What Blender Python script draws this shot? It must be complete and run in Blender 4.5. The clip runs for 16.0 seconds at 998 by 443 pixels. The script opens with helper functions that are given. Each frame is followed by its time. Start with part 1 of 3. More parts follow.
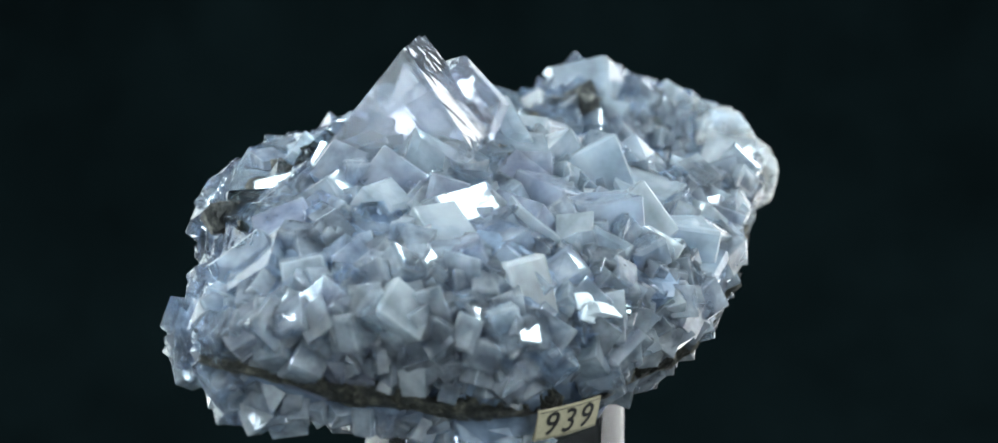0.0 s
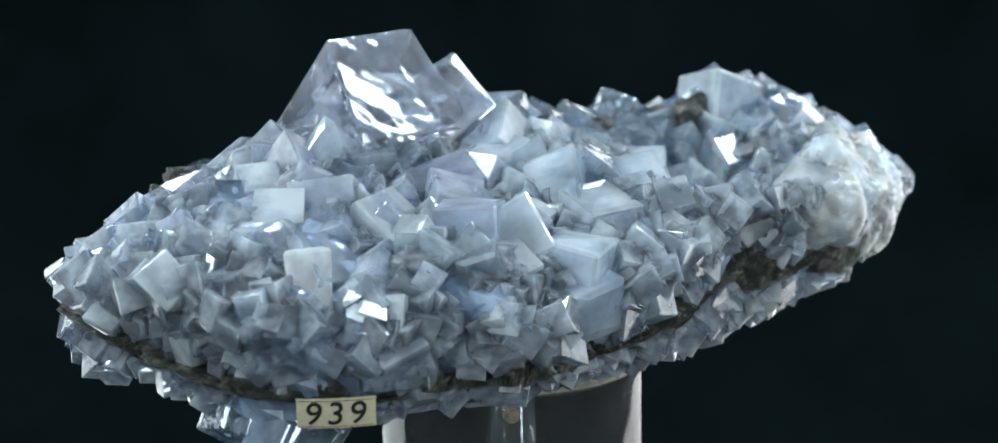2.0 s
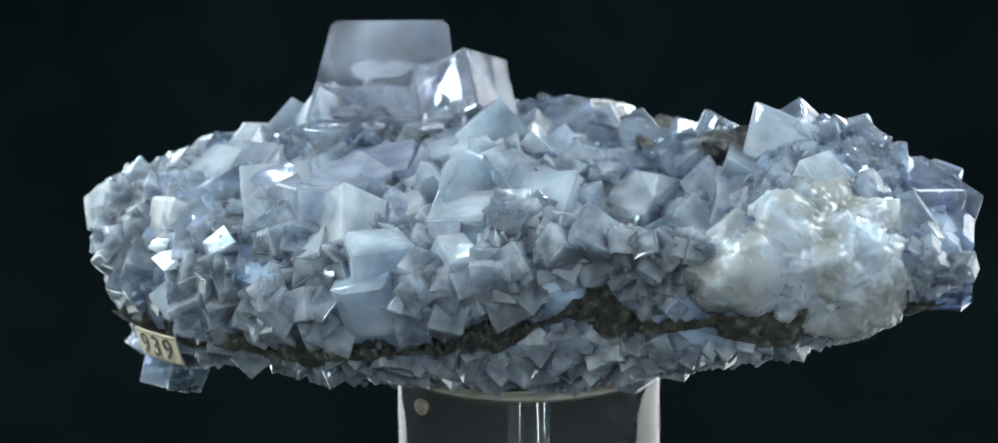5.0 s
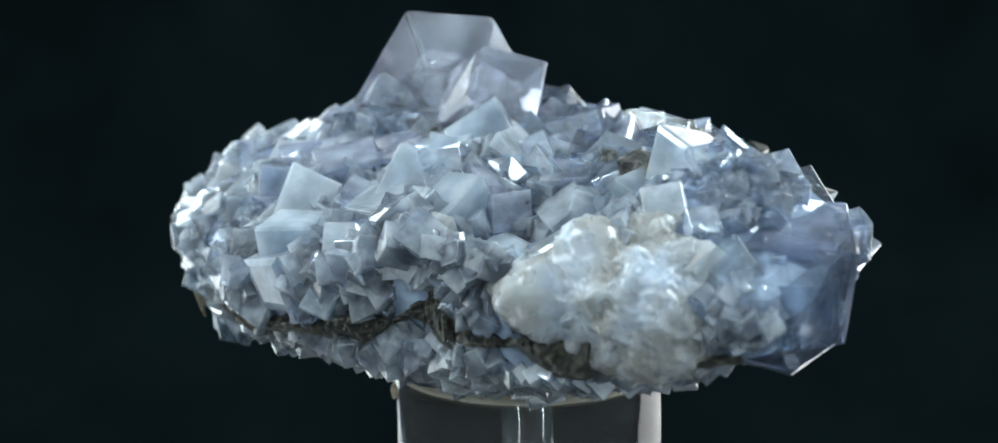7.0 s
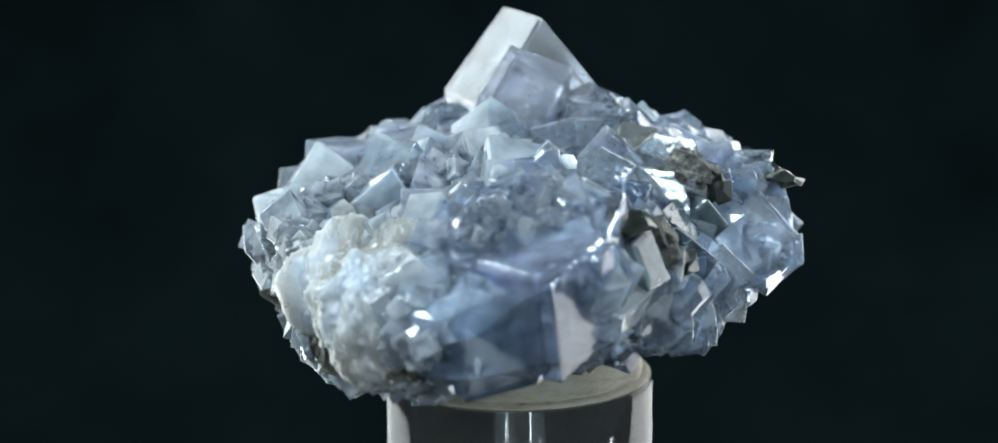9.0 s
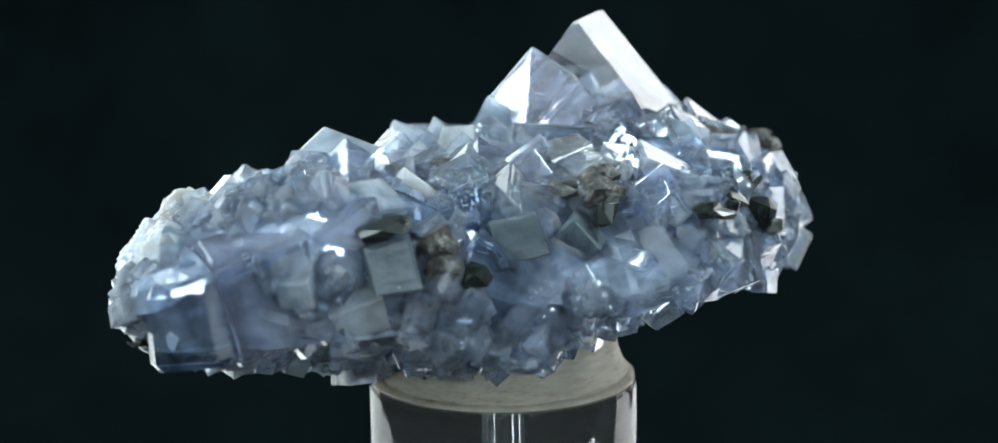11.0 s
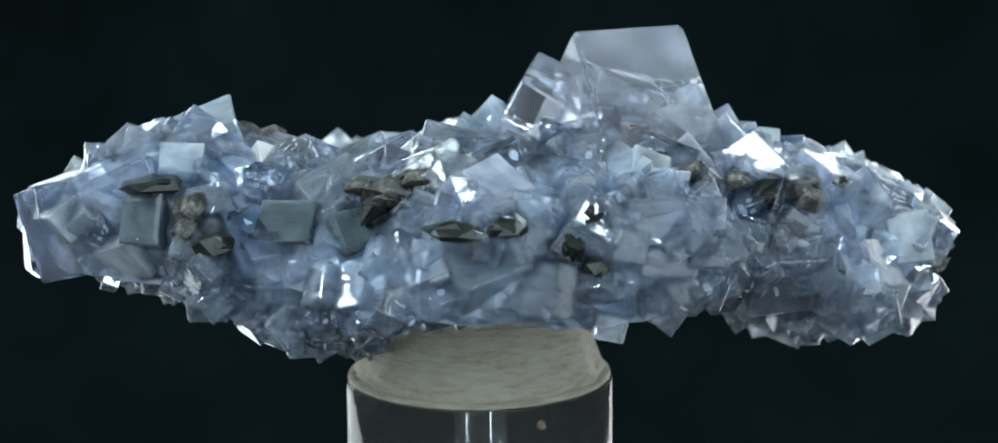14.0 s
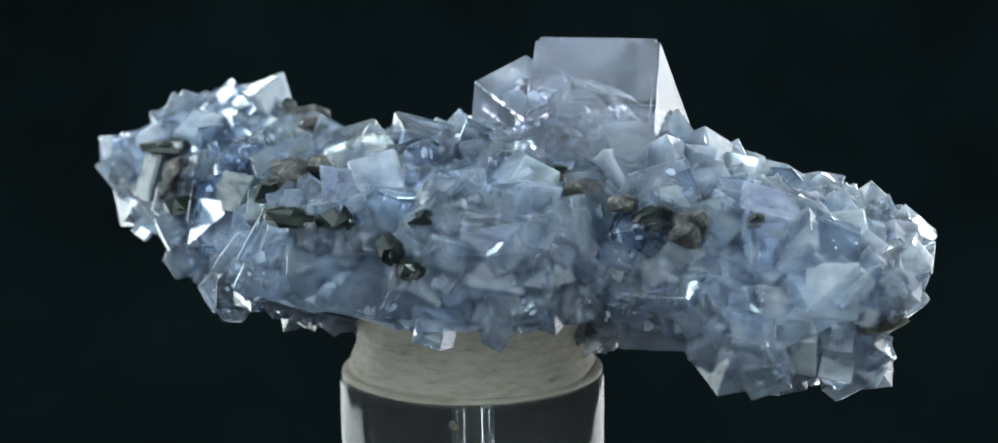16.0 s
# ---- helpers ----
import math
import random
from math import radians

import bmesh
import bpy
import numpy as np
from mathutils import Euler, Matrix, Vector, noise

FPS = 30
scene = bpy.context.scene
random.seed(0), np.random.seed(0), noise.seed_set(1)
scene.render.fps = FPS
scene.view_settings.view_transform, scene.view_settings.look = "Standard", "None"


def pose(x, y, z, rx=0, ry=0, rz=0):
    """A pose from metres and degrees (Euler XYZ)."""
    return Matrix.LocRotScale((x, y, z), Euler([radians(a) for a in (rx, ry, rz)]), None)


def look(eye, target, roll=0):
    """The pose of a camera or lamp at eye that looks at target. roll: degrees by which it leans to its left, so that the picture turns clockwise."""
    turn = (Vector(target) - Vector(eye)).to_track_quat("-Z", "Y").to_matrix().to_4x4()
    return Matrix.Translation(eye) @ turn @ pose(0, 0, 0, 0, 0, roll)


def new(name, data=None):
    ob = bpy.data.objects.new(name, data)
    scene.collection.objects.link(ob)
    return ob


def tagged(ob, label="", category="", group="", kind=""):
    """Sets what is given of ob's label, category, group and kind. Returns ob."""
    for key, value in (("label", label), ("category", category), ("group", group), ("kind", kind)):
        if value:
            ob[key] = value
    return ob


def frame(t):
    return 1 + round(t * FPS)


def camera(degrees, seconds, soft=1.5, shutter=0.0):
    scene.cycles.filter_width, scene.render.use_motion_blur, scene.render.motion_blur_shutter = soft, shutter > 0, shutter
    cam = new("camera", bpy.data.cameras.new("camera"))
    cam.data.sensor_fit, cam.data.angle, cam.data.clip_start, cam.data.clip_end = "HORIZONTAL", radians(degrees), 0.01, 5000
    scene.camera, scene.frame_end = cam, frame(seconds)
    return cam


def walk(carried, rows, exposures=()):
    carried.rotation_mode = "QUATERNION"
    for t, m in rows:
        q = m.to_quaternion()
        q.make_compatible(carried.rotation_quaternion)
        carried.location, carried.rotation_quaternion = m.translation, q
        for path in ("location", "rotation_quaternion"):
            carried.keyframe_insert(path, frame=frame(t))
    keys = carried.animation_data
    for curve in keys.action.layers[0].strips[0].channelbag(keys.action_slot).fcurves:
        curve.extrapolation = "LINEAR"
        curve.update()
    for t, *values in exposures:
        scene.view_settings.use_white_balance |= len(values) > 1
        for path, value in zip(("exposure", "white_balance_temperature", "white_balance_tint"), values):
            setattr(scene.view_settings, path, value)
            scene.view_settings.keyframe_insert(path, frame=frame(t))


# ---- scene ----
cam = camera(25.37, 16.0)
EYE = (0.0, -0.32279, 0.09261)
VIEW = look(EYE, (0.0, EYE[1] + math.cos(radians(11.95)), EYE[2] - math.sin(radians(11.95))), -0.717)
cam.data.dof.use_dof, cam.data.dof.focus_distance, cam.data.dof.aperture_fstop = True, 0.303, 22.0
walk(cam, [(0.0, VIEW), (16.0, VIEW)], exposures=[(0.0, 0.0), (16.0, 0.0)])

# ---- light: a dark studio with two softboxes above the specimen ----
world = bpy.data.worlds.new("world")
scene.world = world
world.use_nodes = True
world.node_tree.nodes["Background"].inputs[0].default_value = (0.5, 0.75, 0.85, 1)
world.node_tree.nodes["Background"].inputs[1].default_value = 0.004


def softbox(name, eye, target, sx, sy, watts, color):
    data = bpy.data.lights.new(name, "AREA")
    data.shape, data.size, data.size_y, data.energy, data.color = "RECTANGLE", sx, sy, watts, color
    ob = new(name, data)
    ob.matrix_world = look(eye, target)
    return ob


CENTRE = (0, 0, 0.025)
COOL = (0.755, 0.925, 1.0)
softbox("softbox_lamp", (0.309, 0.055, 0.365), CENTRE, 0.11, 0.16, 2.9, COOL)
softbox("softbox_lamp", (-0.312, -0.033, 0.36), CENTRE, 0.11, 0.16, 2.9, COOL)
# broad unseen fill lamps, added in front to lift the lower faces
softbox("front_fill", (0.36, -0.42, 0.08), CENTRE, 0.50, 0.46, 2.0, COOL)
softbox("front_fill", (-0.30, -0.46, 0.21), CENTRE, 0.46, 0.36, 2.0, COOL)
# white panels standing on both sides, seen in the edges of the stand
softbox("side_lamp", (0.21, 0.19, -0.02), (0, 0.0, -0.02), 0.34, 0.36, 1.25, (0.90, 0.93, 0.94))
softbox("side_lamp", (-0.21, 0.19, -0.02), (0, 0.0, -0.02), 0.34, 0.36, 1.25, (0.84, 0.94, 0.94))

# ---- materials ----


def material(name):
    m = bpy.data.materials.new(name)
    m.use_nodes = True
    nt = m.node_tree
    return m, nt, nt.nodes["Principled BSDF"]


def link(nt, a, b):
    nt.links.new(a, b)


def noise_node(nt, coord, scale, detail=4.0, rough=0.55, kind="noise"):
    if kind == "noise":
        n = nt.nodes.new("ShaderNodeTexNoise")
        n.inputs["Detail"].default_value = detail
        n.inputs["Roughness"].default_value = rough
    else:
        n = nt.nodes.new("ShaderNodeTexVoronoi")
    n.inputs["Scale"].default_value = scale
    link(nt, coord, n.inputs["Vector"])
    return n


def ramp(nt, fac, stops):
    r = nt.nodes.new("ShaderNodeValToRGB")
    el = r.color_ramp.elements
    while len(el) < len(stops):
        el.new(0.5)
    for e, (p, c) in zip(el, stops):
        e.position, e.color = p, (*c, 1) if len(c) == 3 else c
    link(nt, fac, r.inputs[0])
    return r


def span(nt, fac, a, b, lo, hi):
    n = nt.nodes.new("ShaderNodeMapRange")
    for k, v in zip(("From Min", "From Max", "To Min", "To Max"), (a, b, lo, hi)):
        n.inputs[k].default_value = v
    link(nt, fac, n.inputs[0])
    return n.outputs[0]


def bump(nt, bsdf, height, strength, distance):
    b = nt.nodes.new("ShaderNodeBump")
    b.inputs["Strength"].default_value = strength
    b.inputs["Distance"].default_value = distance
    link(nt, height, b.inputs["Height"])
    link(nt, b.outputs[0], bsdf.inputs["Normal"])


def crystal_material(name, tints, amount, rough=0.05, transmission=(0.15, 0.75), glow=0.5, depth=0.005, veil=(0.86, 0.90, 0.95), dull=0.0):
    """Fluorite: glassy, pale blue to lilac, with milky clouds and veils; light spreads inside it."""
    m, nt, p = material(name)
    tc = nt.nodes.new("ShaderNodeTexCoord")
    info = nt.nodes.new("ShaderNodeObjectInfo")
    shift = nt.nodes.new("ShaderNodeVectorMath")
    shift.operation = "MULTIPLY_ADD"
    shift.inputs[1].default_value = (1, 1, 1)
    spread = nt.nodes.new("ShaderNodeCombineXYZ")
    link(nt, span(nt, info.outputs["Random"], 0, 1, 0, 40), spread.inputs[0])
    link(nt, tc.outputs["Object"], shift.inputs[0])
    link(nt, spread.outputs[0], shift.inputs[2])
    cloud = noise_node(nt, shift.outputs[0], amount[2], 3, 0.55)
    add = nt.nodes.new("ShaderNodeMath")
    add.operation = "ADD"
    link(nt, cloud.outputs[0], add.inputs[0])
    link(nt, span(nt, info.outputs["Random"], 0, 1, -0.2, 0.2), add.inputs[1])
    n = len(tints) - 1
    hue = ramp(nt, info.outputs["Random"], [(0.05 + 0.9 * i / n, c) for i, c in enumerate(tints)])
    mix = nt.nodes.new("ShaderNodeMix")
    mix.data_type = "RGBA"
    link(nt, span(nt, cloud.outputs[0], 0.40, 0.72, 0.0, 0.5), mix.inputs["Factor"])
    link(nt, hue.outputs[0], mix.inputs["A"])
    mix.inputs["B"].default_value = (*veil, 1)
    link(nt, mix.outputs["Result"], p.inputs["Base Color"])
    tr = span(nt, add.outputs[0], amount[0], amount[1], transmission[1], transmission[0])
    link(nt, tr, p.inputs["Transmission Weight"])
    p.inputs["IOR"].default_value = 1.434
    p.inputs["Subsurface Weight"].default_value = glow
    p.inputs["Subsurface Radius"].default_value = (0.85, 0.95, 1.0)
    p.inputs["Subsurface Scale"].default_value = depth
    # growth lines and small pits
    mp = nt.nodes.new("ShaderNodeMapping")
    mp.inputs["Scale"].default_value = (1.0, 2.4, 1.5)
    link(nt, shift.outputs[0], mp.inputs["Vector"])
    fine = noise_node(nt, mp.outputs[0], amount[2] * 1.6, 2, 0.45)
    link(nt, span(nt, fine.outputs[0], 0.45, 0.75, dull, rough), p.inputs["Roughness"])
    bump(nt, p, fine.outputs[0], 0.15, amount[3])
    return m


BLUES = ((0.56, 0.68, 0.88), (0.68, 0.78, 0.91), (0.65, 0.69, 0.90), (0.58, 0.69, 0.83), (0.74, 0.81, 0.88))
PALE = ((0.64, 0.78, 0.98), (0.80, 0.88, 0.98), (0.74, 0.79, 0.98), (0.70, 0.83, 0.95))
CREAM = ((0.80, 0.82, 0.84), (0.84, 0.82, 0.77))
CRYSTAL = crystal_material("fluorite", BLUES, (0.22, 0.80, 1.3, 0.0012), 0.06, (0.58, 0.955), 0.7, 0.006)
CLEAR = crystal_material("glassy_fluorite", PALE, (0.25, 0.80, 1.5, 0.001), 0.0, (0.87, 0.995), 0.5)
MILK = crystal_material("milky_fluorite", CREAM, (0.25, 0.75, 1.3, 0.0004), 0.2, (0.45, 0.85), 1.0, 0.006)
MAIN = crystal_material("clear_fluorite", ((0.86, 0.90, 0.98), (0.88, 0.89, 0.99)), (0.40, 0.85, 1.2, 0.0016), 0.09, (0.82, 1.0), 0.6, 0.008, (0.70, 0.75, 0.86))
DULL = crystal_material("dull_fluorite", ((0.13, 0.18, 0.19), (0.16, 0.20, 0.23)), (0.25, 0.75, 1.3, 0.0015), 0.3, (0.55, 0.9), 0.6, 0.004, (0.26, 0.31, 0.33))
# tint darkened to put shade into the gaps and behind the clear cubes
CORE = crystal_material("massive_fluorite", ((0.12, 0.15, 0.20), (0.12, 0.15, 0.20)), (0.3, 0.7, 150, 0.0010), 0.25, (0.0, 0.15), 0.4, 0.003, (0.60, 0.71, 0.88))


def rock_material(name, tones):
    m, nt, p = material(name)
    tc = nt.nodes.new("ShaderNodeTexCoord")
    a = noise_node(nt, tc.outputs["Object"], 520, 7, 0.75)
    col = ramp(nt, a.outputs[0], list(zip((0.38, 0.50, 0.60, 0.72), tones)))
    link(nt, col.outputs[0], p.inputs["Base Color"])
    p.inputs["Roughness"].default_value = 0.55
    b = noise_node(nt, tc.outputs["Object"], 1100, 6, 0.75)
    bump(nt, p, b.outputs[0], 1.0, 0.0009)
    return m


def putty_material():
    m, nt, p = material("putty")
    tc = nt.nodes.new("ShaderNodeTexCoord")
    mp = nt.nodes.new("ShaderNodeMapping")
    mp.inputs["Scale"].default_value = (1, 1, 4.5)
    link(nt, tc.outputs["Object"], mp.inputs["Vector"])
    a = noise_node(nt, mp.outputs[0], 230, 8, 0.72)
    col = ramp(nt, a.outputs[0], [(0.31, (0.13, 0.09, 0.05)), (0.37, (0.44, 0.38, 0.28)), (0.50, (0.56, 0.51, 0.41)), (0.7, (0.66, 0.62, 0.53))])
    link(nt, col.outputs[0], p.inputs["Base Color"])
    p.inputs["Roughness"].default_value = 0.6
    p.inputs["Subsurface Weight"].default_value = 0.1
    p.inputs["Subsurface Radius"].default_value = (0.002, 0.0015, 0.001)
    bump(nt, p, a.outputs[0], 1.0, 0.0016)
    return m


def acrylic_material():
    m, nt, p = material("acrylic")
    p.inputs["Base Color"].default_value = (0.97, 0.985, 0.98, 1)
    p.inputs["Transmission Weight"].default_value = 0.978
    p.inputs["IOR"].default_value = 1.49
    tc = nt.nodes.new("ShaderNodeTexCoord")
    a = noise_node(nt, tc.outputs["Object"], 500, 4, 0.7)
    link(nt, span(nt, a.outputs[0], 0.5, 0.9, 0.0, 0.03), p.inputs["Roughness"])
    return m


def plain(name, color, rough, scale=0, amount=0.3):
    m, nt, p = material(name)
    p.inputs["Roughness"].default_value = rough
    p.inputs["Base Color"].default_value = (*color, 1)
    if scale:
        tc = nt.nodes.new("ShaderNodeTexCoord")
        a = noise_node(nt, tc.outputs["Object"], scale, 6, 0.65)
        lo, hi = [tuple(c * k for c in color) for k in (1 - amount, 1 + amount)]
        link(nt, ramp(nt, a.outputs[0], [(0.3, lo), (0.7, hi)]).outputs[0], p.inputs["Base Color"])
        bump(nt, p, a.outputs[0], 0.3, 0.1 / scale)
    return m


ROCK = rock_material("matrix_rock", ((0.008, 0.008, 0.007), (0.032, 0.031, 0.024), (0.11, 0.10, 0.075), (0.38, 0.36, 0.29)))
CHIP = rock_material("matrix_chip", ((0.012, 0.012, 0.012), (0.045, 0.044, 0.040), (0.14, 0.13, 0.11), (0.48, 0.45, 0.38)))
PUTTY, ACRYLIC = putty_material(), acrylic_material()
CLOTH = plain("black_cloth", (0.0042, 0.0082, 0.0088), 0.95, 14, 0.35)
CLOTH.node_tree.nodes["Principled BSDF"].inputs["Specular IOR Level"].default_value = 0.02
WALL = plain("dark_wall", (0.03, 0.035, 0.037), 0.9, 3, 0.2)
SPECK = plain("dried_clay", (0.22, 0.17, 0.12), 0.7, 1500, 0.5)
PAPER = plain("aged_paper", (0.50, 0.42, 0.28), 0.8, 900, 0.15)
INK = plain("black_ink", (0.012, 0.010, 0.009), 0.6)
WHITE = plain("white_cleavage", (0.80, 0.83, 0.85), 0.4, 700, 0.15)
PYRITE = plain("dark_sulphide", (0.012, 0.016, 0.013), 0.30, 700, 0.8)
SILVER = plain("silvery_sulphide", (0.46, 0.48, 0.49), 0.25, 5, 0.6)
SILVER.node_tree.nodes["Principled BSDF"].inputs["Metallic"].default_value = 0.9
PYRITE.node_tree.nodes["Principled BSDF"].inputs["Metallic"].default_value = 0.1

# ---- the studio ----


def part(name, bm, mat, parent=None, label=""):
    me = bpy.data.meshes.new(name)
    bm.to_mesh(me)
    bm.free()
    me.materials.append(mat)
    ob = new(name, me)
    ob.parent = parent
    return tagged(ob, label) if label else ob


def box_mesh(bm, x0, y0, z0, x1, y1, z1):
    r = bmesh.ops.create_cube(bm, size=1)
    bmesh.ops.transform(bm, verts=r["verts"], matrix=Matrix.LocRotScale(((x0 + x1) / 2, (y0 + y1) / 2, (z0 + z1) / 2), None, (x1 - x0, y1 - y0, z1 - z0)))


TABLE_Z = -0.19


def sweep():
    """Black cloth that runs over the table and up behind the specimen."""
    bm = bmesh.new()
    prof = [(-0.5, 0.0), (0.0, 0.0), (0.35, 0.0)]
    for i in range(1, 13):
        a = radians(90 * i / 12)
        prof.append((0.35 + 0.25 * math.sin(a), 0.25 - 0.25 * math.cos(a)))
    prof += [(0.60, 0.6), (0.60, 1.1)]
    rows = []
    for y, z in prof:
        rows.append([bm.verts.new((x * 0.1, y + 0.004 * noise.noise((x * 0.4, y * 3, z * 3)), TABLE_Z + z)) for x in range(-9, 10)])
    for a, b in zip(rows, rows[1:]):
        for i in range(len(a) - 1):
            bm.faces.new((a[i], a[i + 1], b[i + 1], b[i]))
    for f in bm.faces:
        f.smooth = True
    return tagged(part("backdrop", bm, CLOTH), "black cloth backdrop sweeping up behind the specimen", "backdrop", kind="structure")


sweep()
for nm, b in (("wall_north", (-2, 2, -1, 2, 2.1, 2)), ("wall_south", (-2, -2.1, -1, 2, -2, 2)), ("wall_east", (2, -2.1, -1, 2.1, 2.1, 2)),
              ("wall_west", (-2.1, -2.1, -1, -2, 2.1, 2)), ("ceiling", (-2.1, -2.1, 2, 2.1, 2.1, 2.1)), ("floor", (-2.1, -2.1, -1.1, 2.1, 2.1, -1))):
    bm = bmesh.new()
    box_mesh(bm, *b)
    tagged(part(nm, bm, WALL), "plain dark studio " + nm.split("_")[0], nm.split("_")[0], kind="structure")
bm = bmesh.new()
box_mesh(bm, -0.9, -0.5, TABLE_Z - 0.04, 0.9, 0.6, TABLE_Z - 0.006)
for sx in (-0.85, 0.80):
    for sy in (-0.45, 0.5):
        box_mesh(bm, sx, sy, -1, sx + 0.05, sy + 0.05, TABLE_Z - 0.04)
tagged(part("table", bm, WALL), "dark table under the black cloth", "table")

# ---- the specimen: a plate of fluorite cubes, in millimetres about the turning axis ----
MM = 0.001
specimen = tagged(new("mineral_specimen"), "pale blue fluorite crystal cluster with dark matrix on a stand", "mineral")


def around(values, a):
    """A value between evenly spaced ones round the circle."""
    n = len(values)
    k = (a / (2 * math.pi) * n) % n
    i = int(k)
    f = k - i
    f = f * f * (3 - 2 * f)
    return values[i % n] * (1 - f) + values[(i + 1) % n] * f


# every 15 degrees round the plate: its radius, the upper and lower edge of the rim, the dark band
PLAN = (71.4, 66.2, 50.5, 43.1, 40.9, 44, 41.4, 38.2, 40.8, 43.5, 44.5, 58.4, 66.1, 62, 58.2, 50.1, 43.4, 40.2, 36.5, 35.1, 35.1, 37.7, 45.8, 58)
RIM_TOP = (24.7, 32, 27.5, 22.7, 21.3, 24.6, 29.3, 27.8, 28.5, 29.3, 21.5, 16.8, 23.1, 26, 22.4, 19.6, 21.8, 19.3, 19.3, 22.8, 25.3, 29.4, 29.4, 29.7)
RIM_LOW = (18.5, 20.5, 18.9, 13.8, 17.1, 20.1, 18.8, 17.1, 17.1, 20, 23.3, 12.2, 10.6, 10.3, 6.5, 7.3, 9.2, 11.5, 11.8, 11.9, 10.8, 12.1, 11.9, 14.4)
BAND = (19.5, 20, 21, 20, 19, 19, 19, 19, 19, 19, 19, 19, 18.3, 14.5, 11.5, 10, 11.2, 12, 12.7, 14.2, 16.5, 19.8, 17.6, 18.7)
FALL = (3.6, 3.4, 3.4, 3.6, 3.6, 3.6, 3.2, 2.6, 2.3, 2.2, 2.4, 3.4)
# swells and hollows of the upper and the lower side: centre, reach, height
CREST = ((-50, -8, 14, -2.5), (-48, 10, 14, 0.5), (-30, -16, 14, -2.2), (-30, 18, 14, -1.5), (-8, -20, 14, -7.7), (-5, 24, 14, -1.6), (12, -14, 14, -3.2), (14, 14, 14, -4.1), (32, -12, 14, -20.7), (32, 16, 14, -0.2), (50, -8, 14, 3.8), (50, 10, 14, 3.2))
KEEL = ((-50, -12, 14, -2.8), (-48, 6, 14, -21.4), (-36, -22, 14, 1.4), (-28, 10, 14, 11.9), (-22, 24, 14, 0.9), (6, 28, 14, 5.2), (24, 20, 14, -9), (30, -8, 14, -1.8), (44, 8, 14, -0.8), (54, -4, 14, -7.4), (-47, -16, 14, -15))


def hill(x, y, cx, cy, r, h):
    return h * math.exp(-((x - cx) ** 2 + (y - cy) ** 2) / (r * r))


def crest(x, y):
    return 40.5 + sum(hill(x, y, *h) for h in CREST)


def keel(x, y):
    return 3.5 + 0.42 * max(0, y + 8) + 0.28 * max(0, x - 18) + 0.55 * max(0, -x - 13) + sum(hill(x, y, *h) for h in KEEL)


def skin(a, s, up, inset=1.0):
    """A point of the mass: angle, share of the radius, upper or lower side; past 1 it runs down the rim."""
    taper = 0.07 - 0.05 * math.sin(a)
    r = around(PLAN, a) * (1 - taper * (s - 1) if s > 1 else s if up else s * (1 - taper))
    x, y = r * math.cos(a), r * math.sin(a)
    top, low = around(RIM_TOP, a), around(RIM_LOW, a)
    if s > 1:
        z = top + (low - top) * (s - 1)
    elif up:
        z = top + (crest(x, y) - inset - top) * (1 - s ** around(FALL, a)) ** 0.85
    else:
        z = low - (low - keel(x, y) - inset) * (1 - s ** 2.6) ** 0.85
    return Vector((x, y, z))


def skin_normal(a, s, up):
    d = 0.01
    if s > 1:
        q = skin(a + d, 1, True) - skin(a - d, 1, True)
        return Vector((q.y, -q.x, 0)).normalized()
    s = min(max(s, 0.02), 0.985)
    p, q, r = skin(a, s, up), skin(a + d, s, up), skin(a, s + d, up)
    n = (r - p).cross(q - p).normalized()
    return n if (n.z > 0) == up else -n


def mass():
    bm = bmesh.new()
    A = 110
    stations = [(True, (j / 24) ** 0.7) for j in range(25)] + [(True, 1 + j / 8) for j in range(1, 8)] + [(False, (j / 24) ** 0.7) for j in range(24, -1, -1)]
    loops = []
    for up, s in stations:
        loop = []
        for i in range(A):
            a = 2 * math.pi * i / A
            p = skin(a, s, up)
            k = noise.noise(p * 0.16) * 1.4 + noise.noise(p * 0.5) * 0.8 - 0.6
            loop.append(bm.verts.new((p + skin_normal(a, s, up) * k) * MM))
        loops.append(loop)
    for c, d in zip(loops, loops[1:]):
        for i in range(A):
            bm.faces.new((c[i], d[i], d[(i + 1) % A], c[(i + 1) % A]))
    bmesh.ops.remove_doubles(bm, verts=bm.verts, dist=0.0002)
    bmesh.ops.recalc_face_normals(bm, faces=bm.faces)
    return part("massive_base", bm, CORE, specimen, "blue-grey massive fluorite, darkened for depth between the cubes")


mass()


